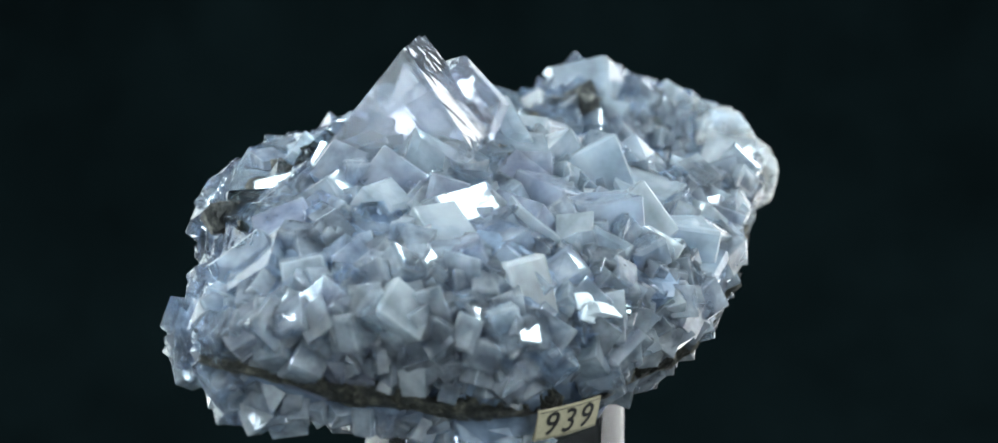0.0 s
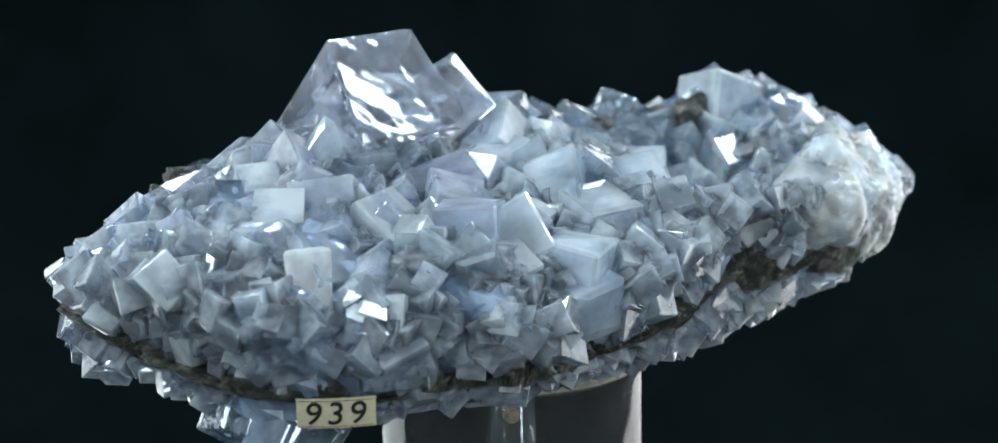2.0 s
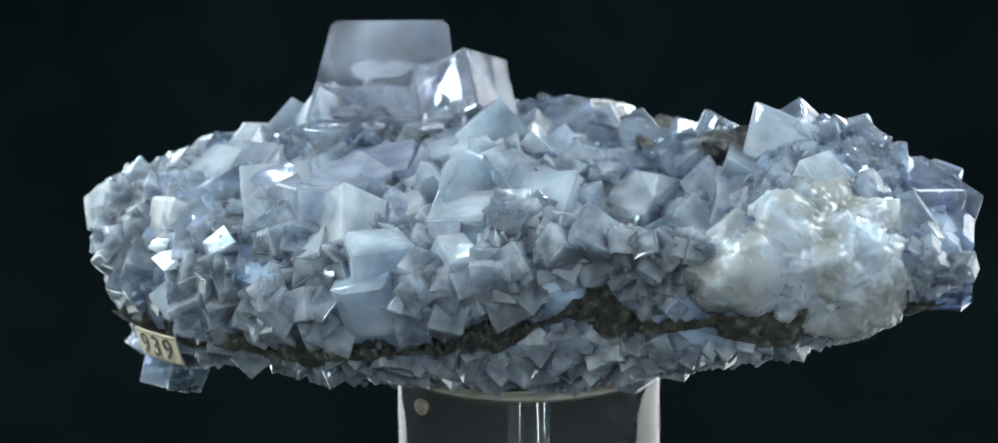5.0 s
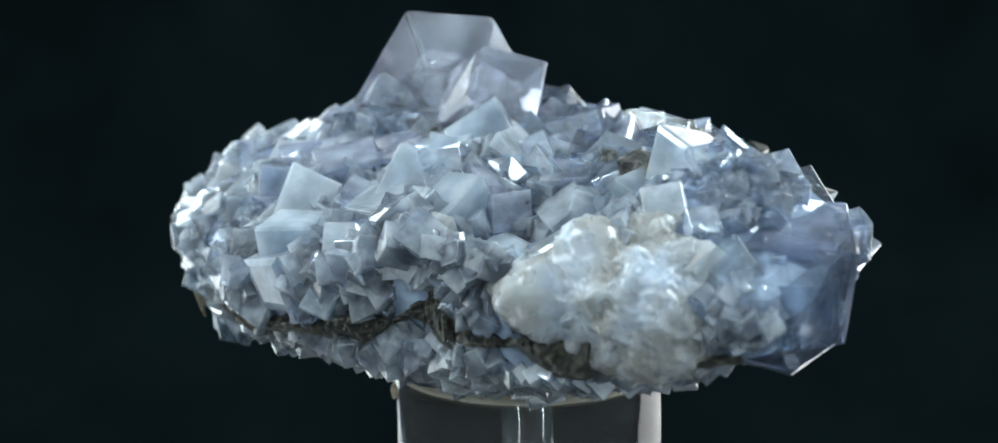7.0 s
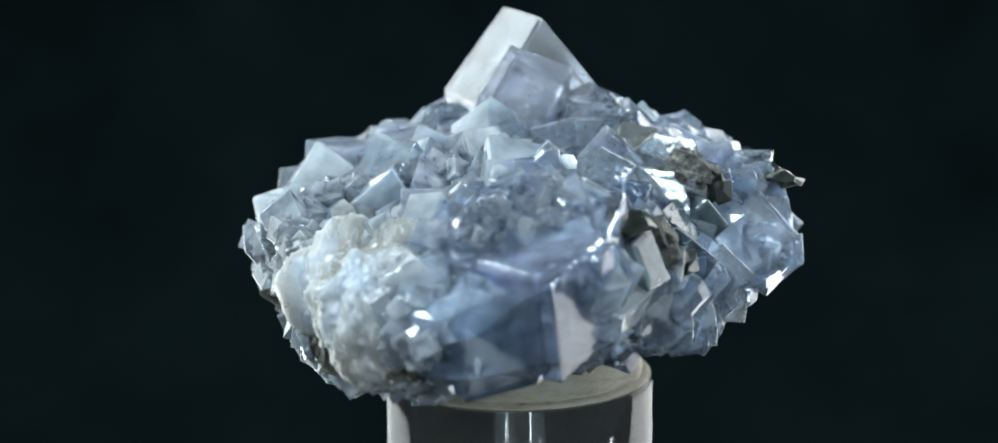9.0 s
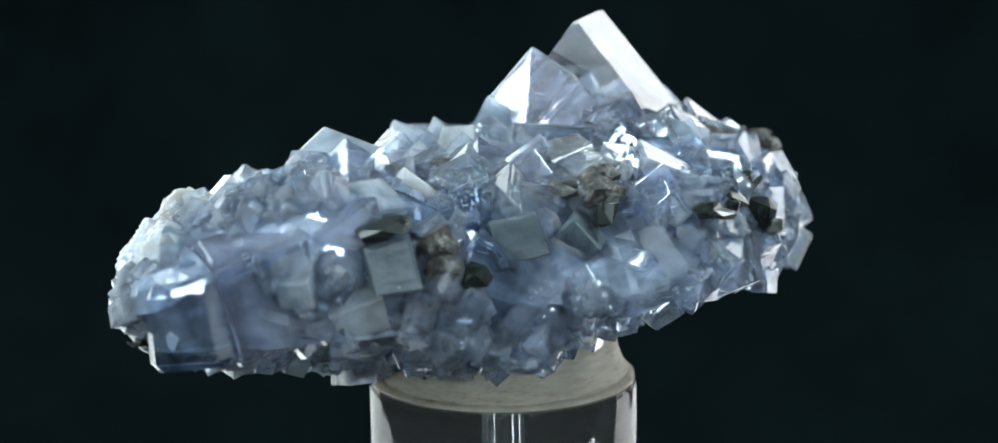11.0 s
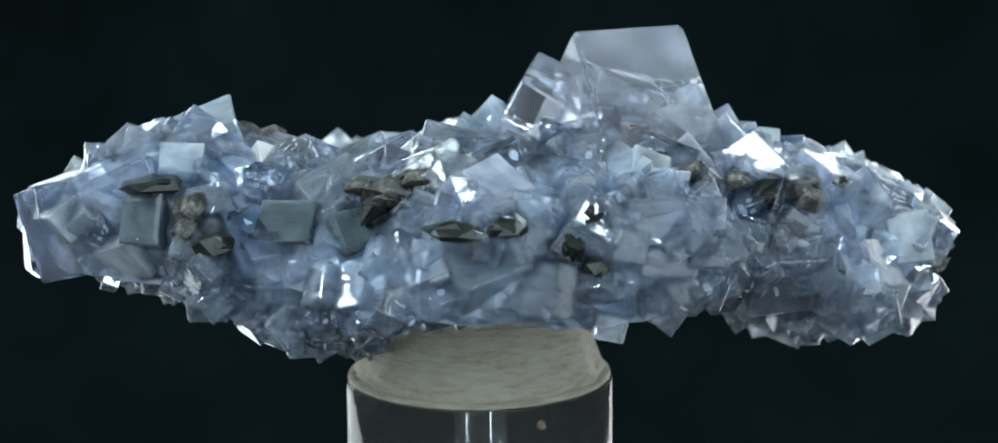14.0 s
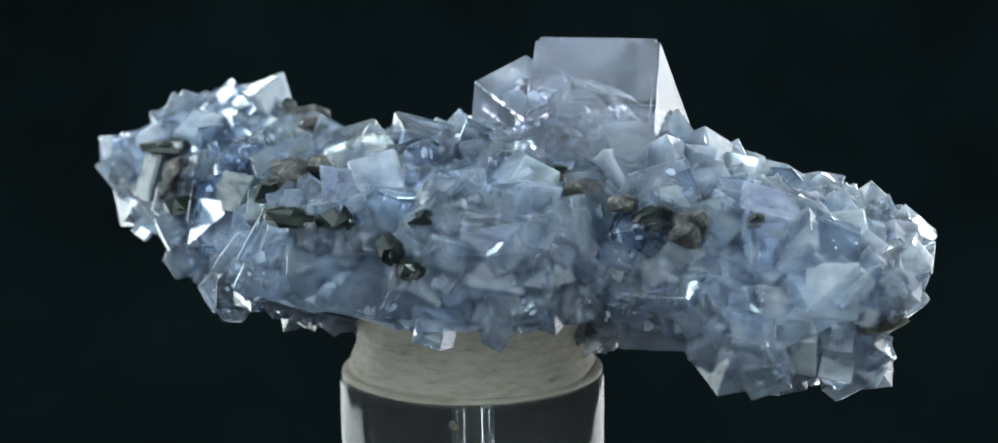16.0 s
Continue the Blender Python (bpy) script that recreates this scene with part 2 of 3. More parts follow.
def cube_variant(seed, worn=0.018, steps=0, uneven=0.05):
    """A unit cube of fluorite: uneven, with worn edges, blunted corners and growth steps on its faces."""
    rnd = random.Random(seed)
    bm = bmesh.new()
    bmesh.ops.create_cube(bm, size=1)
    for v in bm.verts:
        v.co += Vector([rnd.uniform(-1, 1) for _ in range(3)]) * uneven
        if rnd.random() < 0.3:
            v.co *= rnd.uniform(0.84, 0.95)
    bmesh.ops.triangulate(bm, faces=[f for f in bm.faces if rnd.random() < 0.35])
    bm.faces.ensure_lookup_table()
    for f in rnd.sample([f for f in bm.faces if len(f.verts) == 4], min(steps, sum(len(f.verts) == 4 for f in bm.faces))):
        n, c = f.normal.copy(), f.calc_center_median()
        corner = rnd.choice(f.verts[:]).co.copy()
        bmesh.ops.inset_individual(bm, faces=[f], thickness=rnd.uniform(0.12, 0.26), depth=0)
        lift = rnd.uniform(0.02, 0.06) * rnd.choice((1, 1, -1))
        slide = (corner - c) * rnd.uniform(0.0, 0.15)
        inner = f.verts[:]
        bmesh.ops.translate(bm, verts=inner, vec=n * lift + slide)
    bmesh.ops.bevel(bm, geom=[e for e in bm.edges if e.is_manifold and e.calc_face_angle(0) > 0.9], offset=worn + 0.025 * rnd.random() ** 2, segments=1, affect="EDGES")
    me = bpy.data.meshes.new("crystal")
    bm.to_mesh(me)
    bm.free()
    me.materials.append(CRYSTAL)
    return me


CUBES = [cube_variant(i, 0.018, (0, 1, 2, 2, 3)[i % 5]) for i in range(30)]


def great_cube():
    """The great cube: a level ridge, one face falling to the front and one to the back, the far end spreading downwards."""
    along = Vector((0.907, 0.42, 0))
    out = Vector((0.42, -0.907, 0))
    ridge = Vector((-19.0, 1.9, 53.7))
    corners = [ridge - along * 8.9, ridge + along * 8.6]
    for side, reach, drop, far, near in ((out, 9.8, 14.0, 12.2, 11.0), (-out, 13.4, 16.4, 9.5, 9.0)):
        foot = ridge + side * reach - Vector((0, 0, drop))
        corners += [foot - along * far, foot + along * near]
    corners += [corners[2] + corners[4] - corners[0], corners[3] + corners[5] - corners[1]]
    bm = bmesh.new()
    mid = Vector((-19, 2, 40))
    v = [bm.verts.new((c - mid) / 20) for c in corners]
    for f in ((0, 1, 3, 2), (1, 0, 4, 5), (0, 2, 6, 4), (1, 5, 7, 3), (2, 3, 7, 6), (5, 4, 6, 7)):
        bm.faces.new([v[i] for i in f])
    bmesh.ops.recalc_face_normals(bm, faces=bm.faces)
    bmesh.ops.bevel(bm, geom=[e for e in bm.edges], offset=0.03, segments=2, affect="EDGES")
    taken.append((mid, 10))
    ob = part("crystal", bm, MAIN, specimen, "large clear colourless cube with a lilac tinge")
    ob.location, ob.scale = mid * MM, (20 * MM,) * 3
    return ob


taken = []
count = [0]


placed = []


def paint(ob, mat):
    ob.material_slots[0].link = "OBJECT"
    ob.material_slots[0].material = mat


def crystal(x, y, z, sx, sy, sz, rx, ry, rz, mat=None, label=""):
    """One cube of the cluster: its centre, edges and turn."""
    count[0] += 1
    me = CUBES[count[0] % len(CUBES)]
    ob = new("crystal", me)
    ob.parent = specimen
    ob.matrix_basis = Matrix.LocRotScale((x * MM, y * MM, z * MM), Euler((radians(rx), radians(ry), radians(rz))), (sx * MM, sy * MM, sz * MM))
    if mat:
        paint(ob, mat)
    placed.append(ob)
    if label:
        tagged(ob, label)
    taken.append((Vector((x, y, z)), 0.5 * (sx * sy * sz) ** (1 / 3)))
    return ob


# the great cube, standing on an edge, and its smaller twin
great_cube()
crystal(-7.2, 3.2, 41.8, 12, 11.4, 11, -38, 50, -41, MAIN, "clear cube grown onto the large one")

# cubes that stand out
crystal(-26.4, -18.6, 26.8, 12.2, 12.2, 12.2, -139, -5, 37)
crystal(-39.2, -27.5, 24.7, 5.9, 8.8, 5.9, -109, -5, -24, MILK)
crystal(-31.3, -29.4, 25.5, 5.4, 5.4, 5.4, -56, 23, -120)
crystal(-37.4, -25.2, 25.4, 9.0, 9.0, 9.0, -141, 8, 20)
crystal(-37.1, 2.8, 34.2, 6.8, 6.8, 6.8, -127, -7, -3)
crystal(-50.6, -8.5, 28.7, 5.7, 5.7, 5.7, -43, 42, -151)
crystal(-43.0, -7.8, 31.6, 5.9, 5.9, 5.9, -142, 5, -12)
crystal(-60.2, 4.2, 22.6, 6.0, 6.0, 6.0, -129, -15, -21)
crystal(-13.6, -10.4, 32.2, 11.2, 6.7, 6.7, -147, -9, 11)
crystal(-5.6, -20.6, 27.5, 6.5, 6.5, 6.5, -47, 46, 178)
crystal(25.0, 0.2, 31.2, 5.4, 4.6, 4.6, -110, 3, -29)
crystal(22.4, 13.0, 32.5, 6.5, 6.5, 6.5, -144, -2, -41)
crystal(49.9, -2.6, 30.8, 9.6, 9.6, 9.6, -142, 19, -48, MILK)
crystal(22.8, -22.1, 26.0, 5.9, 5.9, 5.9, -127, -13, -4)
crystal(27.5, -19.9, 23.8, 7.6, 7.6, 7.6, -124, 36, 9, MILK)
crystal(44.1, -15.7, 26.1, 9.7, 9.7, 9.7, -72, 42, 38, MILK)
crystal(-2.9, -32.3, 19.8, 8.6, 8.6, 8.6, -164, -11, 15)
crystal(5.6, -20.9, 27.2, 9.0, 9.0, 9.0, -162, -3, 11)
crystal(4.6, 25.5, 35.8, 5.2, 5.2, 5.2, -131, -11, -26)
crystal(16.6, -20.4, 10.4, 5.5, 5.5, 5.5, -52, -12, 6)
crystal(-37.7, -25.1, 10.9, 6.4, 4.5, 4.5, -65, 7, -5)
crystal(11.8, -25.4, 25.2, 6.3, 6.3, 6.3, -125, -17, -35)
crystal(-19.9, -33.8, 21.5, 6.2, 6.2, 6.2, -146, -2, 20)
crystal(10.6, -28.4, 21.2, 6.5, 5.9, 5.9, -72, -14, -17)
crystal(60.8, 9.2, 27.6, 9.2, 11.9, 9.2, -98, 1, -24, CLEAR)
crystal(50.8, -2.7, 34.8, 5.5, 5.5, 5.5, -47, 12, -123)
crystal(44.4, 16.6, 34.9, 6.9, 6.9, 6.9, -150, 7, -173)
crystal(31.9, 12.3, 32.5, 9.2, 8.2, 8.2, -38, -23, 33, MILK)
crystal(19.3, -19.8, 27.0, 5.1, 7.7, 5.1, -120, -5, -147, MILK)
crystal(7.8, 6.2, 33.6, 7.0, 7.0, 7.0, -134, 13, 118)
crystal(27.1, 25.2, 28.8, 9.1, 6.9, 6.9, -122, -3, 164, DULL)
crystal(18.3, 29.7, 28.6, 5.6, 5.6, 5.6, -135, -6, -151, DULL)
crystal(48.0, 21.8, 28.7, 6.6, 7.2, 6.6, -111, -4, 164, DULL)
crystal(26.3, 28.0, 21.6, 7.5, 8.2, 7.5, -126, -2, 178, CLEAR)
crystal(-21.2, 25.1, 24.0, 11.1, 11.1, 11.1, -128, -1, 176, CLEAR)
crystal(-38.7, -5.3, 33.4, 6.3, 6.3, 6.3, -127, 3, 174)
crystal(-61.7, 0.5, 22.9, 4.5, 4.5, 4.5, -75, 17, 42)
crystal(-18.2, 33.3, 20.5, 5.9, 3.9, 3.9, -67, -4, 179, CLEAR)
crystal(-4.0, 35.7, 22.0, 11.1, 8.9, 8.9, -107, 0, -179, CLEAR)
crystal(9.9, 36.8, 25.2, 8.4, 8.4, 8.4, -124, 19, -161, CLEAR)
crystal(15.5, 31.9, 21.3, 8.3, 8.3, 8.3, -127, -1, 177, CLEAR)
crystal(-5.8, 9.7, 34.4, 14.9, 6.7, 6.7, -142, 3, -165)
crystal(-17.7, 20.1, 33.9, 6.9, 6.9, 6.9, -22, 26, 35)
crystal(-7.9, 21.2, 33.0, 7.9, 7.9, 7.9, -156, 7, 153)
crystal(50.8, 19.4, 24.7, 6.8, 6.8, 6.8, -55, -21, 143)
crystal(47.0, 20.3, 23.7, 6.0, 4.8, 4.8, -67, -6, -174, CLEAR)
crystal(-51.5, -9.7, 29.8, 4.7, 4.7, 4.7, -32, 23, 49)
crystal(-55.4, 0.9, 26.2, 8.5, 8.5, 8.5, -34, -12, 30)
crystal(-53.2, 8.0, 18.6, 8.8, 8.8, 8.8, -119, 35, -157, CLEAR)
crystal(-6.9, 32.3, 31.7, 6.8, 6.8, 6.8, -102, 7, 170, CLEAR)
crystal(4.2, 26.4, 32.6, 7.8, 7.8, 7.8, -129, -1, 168, CLEAR)
crystal(-46.9, 10.6, 24.3, 7.0, 7.0, 7.0, -49, 40, 19, CLEAR)
crystal(-34.3, 16.3, 21.1, 5.6, 5.6, 5.6, -107, 22, -138)
crystal(50.6, 16.4, 32.0, 9.5, 9.5, 9.5, -91, -19, 172, CLEAR)
crystal(28.6, 28.3, 23.8, 8.0, 8.0, 8.0, -136, -8, -163, CLEAR)
crystal(14.6, 30.9, 23.7, 10.3, 12.3, 10.3, -125, -14, 168, CLEAR)
crystal(1.6, 36.6, 25.1, 10.3, 10.3, 10.3, -75, 37, 136, CLEAR)
crystal(-58.3, 4.7, 22.3, 7.6, 7.6, 7.6, -109, 1, -151)
crystal(4.4, 38.8, 23.1, 10.6, 6.4, 6.4, -142, -7, -151, CLEAR)
crystal(-54.5, 8.3, 15.4, 8.8, 6.2, 6.2, -69, 3, -162)
crystal(-58.8, 1.9, 21.3, 7.4, 7.4, 7.4, -130, -19, -164, CLEAR)
crystal(-53.1, 4.0, 26.5, 8.0, 8.0, 8.0, -138, -30, -167)
crystal(-57.4, 1.0, 15.4, 6.4, 6.4, 6.4, -78, -13, -124)
crystal(-53.1, 10.3, 19.3, 7.6, 7.6, 7.6, -118, 7, -129)
crystal(-43.1, 14.5, 22.3, 7.3, 7.3, 7.3, -90, 3, 156)
crystal(-46.3, 15.1, 19.3, 4.2, 4.2, 4.2, -130, 2, -139)
crystal(-22.0, 28.6, 28.0, 9.5, 10.5, 9.5, -101, 3, -156, CLEAR)
crystal(-28.9, 17.5, 30.5, 7.9, 7.9, 7.9, -49, 42, 72, CLEAR)
crystal(-28.4, 23.8, 26.3, 7.9, 7.9, 7.9, -73, -3, -126, CLEAR)
crystal(-20.9, 20.1, 35.0, 5.6, 5.6, 5.6, -34, 43, 78)
crystal(-35.6, 1.2, 36.5, 3.6, 5.7, 3.6, -99, 8, -129)
crystal(-41.5, 2.8, 32.0, 5.5, 5.5, 5.5, -65, 61, -3)
crystal(-47.7, 2.9, 30.2, 7.5, 7.5, 7.5, -158, 13, -141)
crystal(8.7, 5.4, 34.0, 5.7, 5.7, 5.7, -152, -7, -146)
crystal(7.0, -3.9, 30.5, 8.4, 8.4, 8.4, -157, 3, -128)
crystal(-57.2, -5.4, 25.9, 6.5, 6.5, 6.5, -132, 10, -151)
crystal(31.6, 25.2, 25.9, 9.6, 9.6, 9.6, -140, -3, -148, CLEAR)
crystal(38.5, 16.8, 31.7, 9.1, 9.1, 9.1, -151, 0, -110, CLEAR)
crystal(-8.7, 35.1, 22.0, 7.8, 7.8, 7.8, -106, 3, 171, CLEAR)
crystal(23.4, -0.9, 28.5, 7.0, 7.0, 7.0, -14, 33, -110)
crystal(11.2, -24.3, 24.6, 7.1, 7.1, 7.1, -126, -8, 35)
crystal(22.2, -11.7, 22.0, 9.0, 9.0, 9.0, -17, 16, -88)
crystal(61.8, -1.3, 28.9, 6.9, 6.9, 6.9, -68, 34, -98, CLEAR)
crystal(3.0, 32.0, 33.4, 5.7, 5.7, 5.7, -140, -3, 38)
crystal(-0.2, -32.9, 19.8, 4.7, 4.7, 4.7, -137, -7, 54)
crystal(20.7, -25.9, 25.1, 4.5, 4.5, 4.5, -103, -4, 47)
crystal(3.6, 21.2, 34.1, 5.8, 5.8, 5.8, -141, -2, 40)
crystal(60.3, -4.2, 30.0, 5.3, 5.3, 5.3, -81, 47, -70, MILK)
crystal(57.0, -2.1, 33.9, 4.4, 4.4, 4.4, -141, 5, 81)
crystal(8.8, -28.3, 25.1, 8.3, 5.8, 5.8, -141, 6, 59)
crystal(-33.4, -20.8, 29.7, 6.8, 6.8, 6.8, -114, -24, 60)
crystal(-2.4, -31.2, 23.5, 8.7, 8.7, 8.7, -83, -4, 41)
crystal(-26.0, -19.5, 30.0, 9.4, 6.6, 6.6, -133, -1, 75)
crystal(8.0, 27.2, 31.1, 7.0, 7.0, 7.0, -124, 34, 108)
crystal(12.3, 34.7, 23.4, 8.0, 8.0, 8.0, -118, 27, 113, CLEAR)
crystal(28.1, 23.5, 16.6, 7.7, 7.7, 7.7, -117, 33, 126, CLEAR)
crystal(-60.4, 0.7, 21.8, 5.6, 5.6, 5.6, -138, 3, -59)
crystal(-28.2, 21.7, 28.3, 8.3, 12.4, 8.3, -114, 1, -79, CLEAR)
crystal(-39.2, -14.5, 30.5, 7.3, 7.3, 7.3, -148, 3, -20)
crystal(-29.9, -19.4, 29.0, 7.0, 7.0, 7.0, -70, 39, 162)
crystal(-55.7, -4.9, 27.7, 6.0, 6.0, 6.0, -103, -5, -52)
crystal(-58.8, -3.1, 16.3, 8.3, 5.8, 5.8, -56, -10, -76)
crystal(-4.9, -19.3, 27.2, 6.4, 6.4, 6.4, -21, 14, -153)
crystal(-55.1, -8.2, 15.3, 12.7, 7.6, 7.6, -54, -3, -66)
crystal(58.5, 10.5, 26.8, 15, 13, 14, -164, 4, 66, CLEAR, "clear glassy end cube")
crystal(64.0, 5.5, 23.8, 12.3, 12.3, 11.6, 8, 4, 22, CLEAR, "large rounded pale lilac end cube").data = cube_variant(77, 0.11, 0, 0.03)
crystal(-43.0, -25.0, 4.5, 7.5, 6.5, 7, 20, 12, 30)
crystal(-48.0, -20.0, 6.0, 7, 8, 6, -15, 30, 10)
crystal(-38.5, -27.0, 4.0, 5.5, 5, 5.5, 35, 10, 50, DULL)

# the many smaller cubes that cover the plate
rng = random.Random(5)


def turn_for(n):
    """Turns a cube so that a face, an edge or a corner looks out along n."""
    inner = rng.choice((Vector((0, 0, 1)), Vector((0, 1, 1)), Vector((1, 1, 1)), Vector((0.3, 0.5, 1)), Vector((0.2, 0.8, 1)))).normalized()
    jit = Vector([rng.gauss(0, 0.22) for _ in range(3)])
    q = inner.rotation_difference((n + jit).normalized())
    return (Matrix.Rotation(rng.uniform(0, 6.28), 3, n) @ q.to_matrix()).to_quaternion()


# boulders of cloudy massive fluorite at the thick end: centre and reach
CLOUDS = ((45, -17.8, 25.0, 7.2), (48.5, -13.0, 28.5, 7.4), (54, -11.5, 24.5, 8.2), (57.5, -7, 27.3, 7.8), (52, -3.5, 31.6, 6.8), (60, -6.0, 22.6, 7.2), (40.5, -18.6, 23.2, 5.6), (57.5, -8.5, 20.0, 6.6), (51.5, -13.5, 21.0, 6.0))


def inside_cloud(p):
    return any((p - Vector(c[:3])).length < c[3] * 0.95 for c in CLOUDS)


def scatter():
    """Large cubes first, then smaller ones in what is left; the finest are joined."""
    milky, glassy = bmesh.new(), bmesh.new()
    blocks = [(ob.matrix_basis.inverted() @ Matrix.Scale(MM, 4), [k / MM for k in ob.scale]) for ob in placed]
    for lo, hi, tries, gap, single in ((7.0, 9.5, 1500, 0.62, True), (5.0, 7.0, 3500, 0.54, True), (3.2, 5.0, 5000, 0.48, True), (1.8, 3.2, 9000, 0.44, False)):
        for _ in range(tries):
            a, u = rng.uniform(0, 2 * math.pi), rng.random()
            up = u < 0.78
            s = math.sqrt(rng.random()) if u < 0.5 or u > 0.78 else 1 + rng.random()
            front = 0.5 - 0.5 * math.sin(a)
            if not single and front < 0.45 and rng.random() < 0.5:
                continue
            size = rng.uniform(lo, hi) * (1.15 if front < 0.4 else 1.0)
            if (not up or (s > 0.85 and front > 0.55)) and size > (5.0 if not up else 5.5):
                continue
            cloudy = radians(322) < a or a < radians(6)
            if (s > 1.55 and size > 5.5) or (cloudy and s > 0.55 and size > 3.2):
                continue
            p, n = skin(a, s, up), skin_normal(a, s, up)
            if size > 5.2 and (math.hypot(p.x, p.y) > 46 or (s > 0.9 and front > 0.4) or s > 1.7):
                continue
            if up and s < 1.3 and inside_cloud(p):
                continue
            if s > 1.25 and front > 0.5 and abs(p.z - around(BAND, a)) < 2.6 and (size > 2.2 or rng.random() < 0.7):
                continue
            e = size * 0.5
            if (p - Vector((-38, -32.2, 9.4))).length < 5.5 + e * 0.5:
                continue
            if any(all(abs(c) * d < 0.5 * d + 0.55 * e for c, d in zip(m @ p, dims)) for m, dims in blocks):
                continue
            if any((p - q).length < gap * (e + r) for q, r in taken):
                continue
            taken.append((p, e))
            dims = [size * rng.uniform(0.85, 1.25) * MM for _ in range(3)]
            m = Matrix.LocRotScale((p + n * e * (rng.uniform(-0.9, -0.4) if size > 5.2 and s > 0.8 else rng.uniform(-0.75, -0.1))) * MM, turn_for(n), dims)
            me = CUBES[rng.randrange(len(CUBES))]
            if single and len(placed) < 300 and (up or s > 0.6):
                ob = new("crystal", me)
                ob.parent, ob.matrix_basis = specimen, m
                placed.append(ob)
                if front < 0.4 and rng.random() < 0.75:
                    paint(ob, CLEAR)
                elif cloudy and s > 0.5 and rng.random() < 0.55:
                    paint(ob, MILK)
            else:
                rest = milky if front > 0.5 else glassy
                k = len(rest.verts)
                rest.from_mesh(me)
                rest.verts.ensure_lookup_table()
                for v in rest.verts[k:]:
                    v.co = m @ v.co
    tagged(part("crystal_crust", milky, SMALL, specimen, "crust of tiny pale blue cubes"), kind="stuff")
    tagged(part("crystal_crust", glassy, SMALL_CLEAR, specimen, "crust of small glassy cubes"), kind="stuff")


SMALL = crystal_material("fine_fluorite", ((0.62, 0.70, 0.82), (0.62, 0.70, 0.82)), (0.25, 0.75, 240, 0.0001), 0.14, (0.40, 0.86), 0.8, 0.005, (0.76, 0.81, 0.87))
SMALL_CLEAR = crystal_material("fine_glassy_fluorite", ((0.66, 0.77, 0.94), (0.66, 0.77, 0.94)), (0.25, 0.75, 240, 0.0004), 0.05, (0.80, 0.985), 0.5)
scatter()


def glints_and_veils():
    """Thin wavy flakes added inside the cubes as glints, and the great cube's veils."""
    bm = bmesh.new()
    rnd = random.Random(21)
    for ob in placed:
        if ob.material_slots[0].material in (DULL, MILK):
            continue
        m, e = ob.matrix_basis, min(ob.scale) / MM
        clear = ob.material_slots[0].material is CLEAR
        for _ in range(rnd.randint(8, 16) if clear else rnd.randint(0, 3)):
            p = m @ Vector([rnd.uniform(-0.36, 0.36) for _ in range(3)]) / MM
            flake(bm, p, e * rnd.uniform(0.04, 0.15), rnd)
    tagged(part("inner_flake", bm, FLECK, specimen, "added pale flakes standing in for glints inside the cubes"), kind="stuff")
    for at, r in (((-20, 1.5, 45), 5.0), ((-13, 2, 43), 4.0), ((-24, 1, 41), 4.5), ((-17, -1, 38.5), 6.0), ((-9, 1, 43), 2.6)):
        bm = bmesh.new()
        flake(bm, Vector(at), r, rnd, 9)
        part("inclusion_veil", bm, VEIL, specimen, "pale wavy veil inside the large cube")


def flake(bm, p, r, rnd, rings=2):
    q = Euler([rnd.uniform(0, 6.28) for _ in range(3)]).to_matrix()
    n = 7 if rings < 4 else 22
    off = Vector((rnd.uniform(0, 50), 0, 0))
    for side in (0.02, -0.02):
        prev = [bm.verts.new(p * MM)] * n
        for j in range(1, rings + 1):
            ring = []
            for i in range(n):
                ang = 6.2832 * i / n
                k = r * j / rings * (1 + 0.45 * noise.noise(Vector((math.cos(ang), math.sin(ang), 0)) * 1.5 + off))
                v = Vector((k * math.cos(ang), 0.7 * k * math.sin(ang), 0))
                v.z = 0.22 * r * noise.noise(v * (1.6 / r) + off) + side
                ring.append(bm.verts.new((p + q @ v) * MM))
            for i in range(n):
                quad = [prev[i], ring[i], ring[(i + 1) % n], prev[(i + 1) % n]]
                bm.faces.new(quad[:3] if j == 1 else quad)
            prev = ring


# pale glossy flakes, added to imitate inner reflections of the clear cubes
FLECK = plain("glint_flake", (0.85, 0.90, 0.97), 0.22)
FLECK.node_tree.nodes["Principled BSDF"].inputs["Alpha"].default_value = 0.85
FLECK.node_tree.nodes["Principled BSDF"].inputs["IOR"].default_value = 1.9
VEIL = plain("inner_flake", (0.85, 0.89, 0.95), 0.12)
VEIL.node_tree.nodes["Principled BSDF"].inputs["Alpha"].default_value = 0.16
VEIL.node_tree.nodes["Principled BSDF"].inputs["IOR"].default_value = 1.8
glints_and_veils()


def lump(name, rings, around_n, mat, parent, label, rough, scale):
    """A closed lump from rings of (z, rx, ry, cx, cy), roughened."""
    bm = bmesh.new()
    loops = []
    for z, rx, ry, cx, cy in rings:
        loop = []
        for i in range(around_n):
            a = 2 * math.pi * i / around_n
            p = Vector((cx + rx * math.cos(a), cy + ry * math.sin(a), z))
            d = Vector((math.cos(a), math.sin(a), 0)) * rough * (noise.noise(p * scale) + 0.4 * noise.noise(p * scale * 3) + 0.25 * noise.noise((p.x * 0.8, p.y * 0.8, p.z * 3)))
            loop.append(bm.verts.new((p + d) * MM))
        loops.append(loop)
    for a, b in zip(loops, loops[1:]):
        for i in range(around_n):
            bm.faces.new((a[i], a[(i + 1) % around_n], b[(i + 1) % around_n], b[i]))
    bm.faces.new(loops[0][::-1])
    bm.faces.new(loops[-1])
    for f in bm.faces:
        f.smooth = True
    return part(name, bm, mat, parent, label)


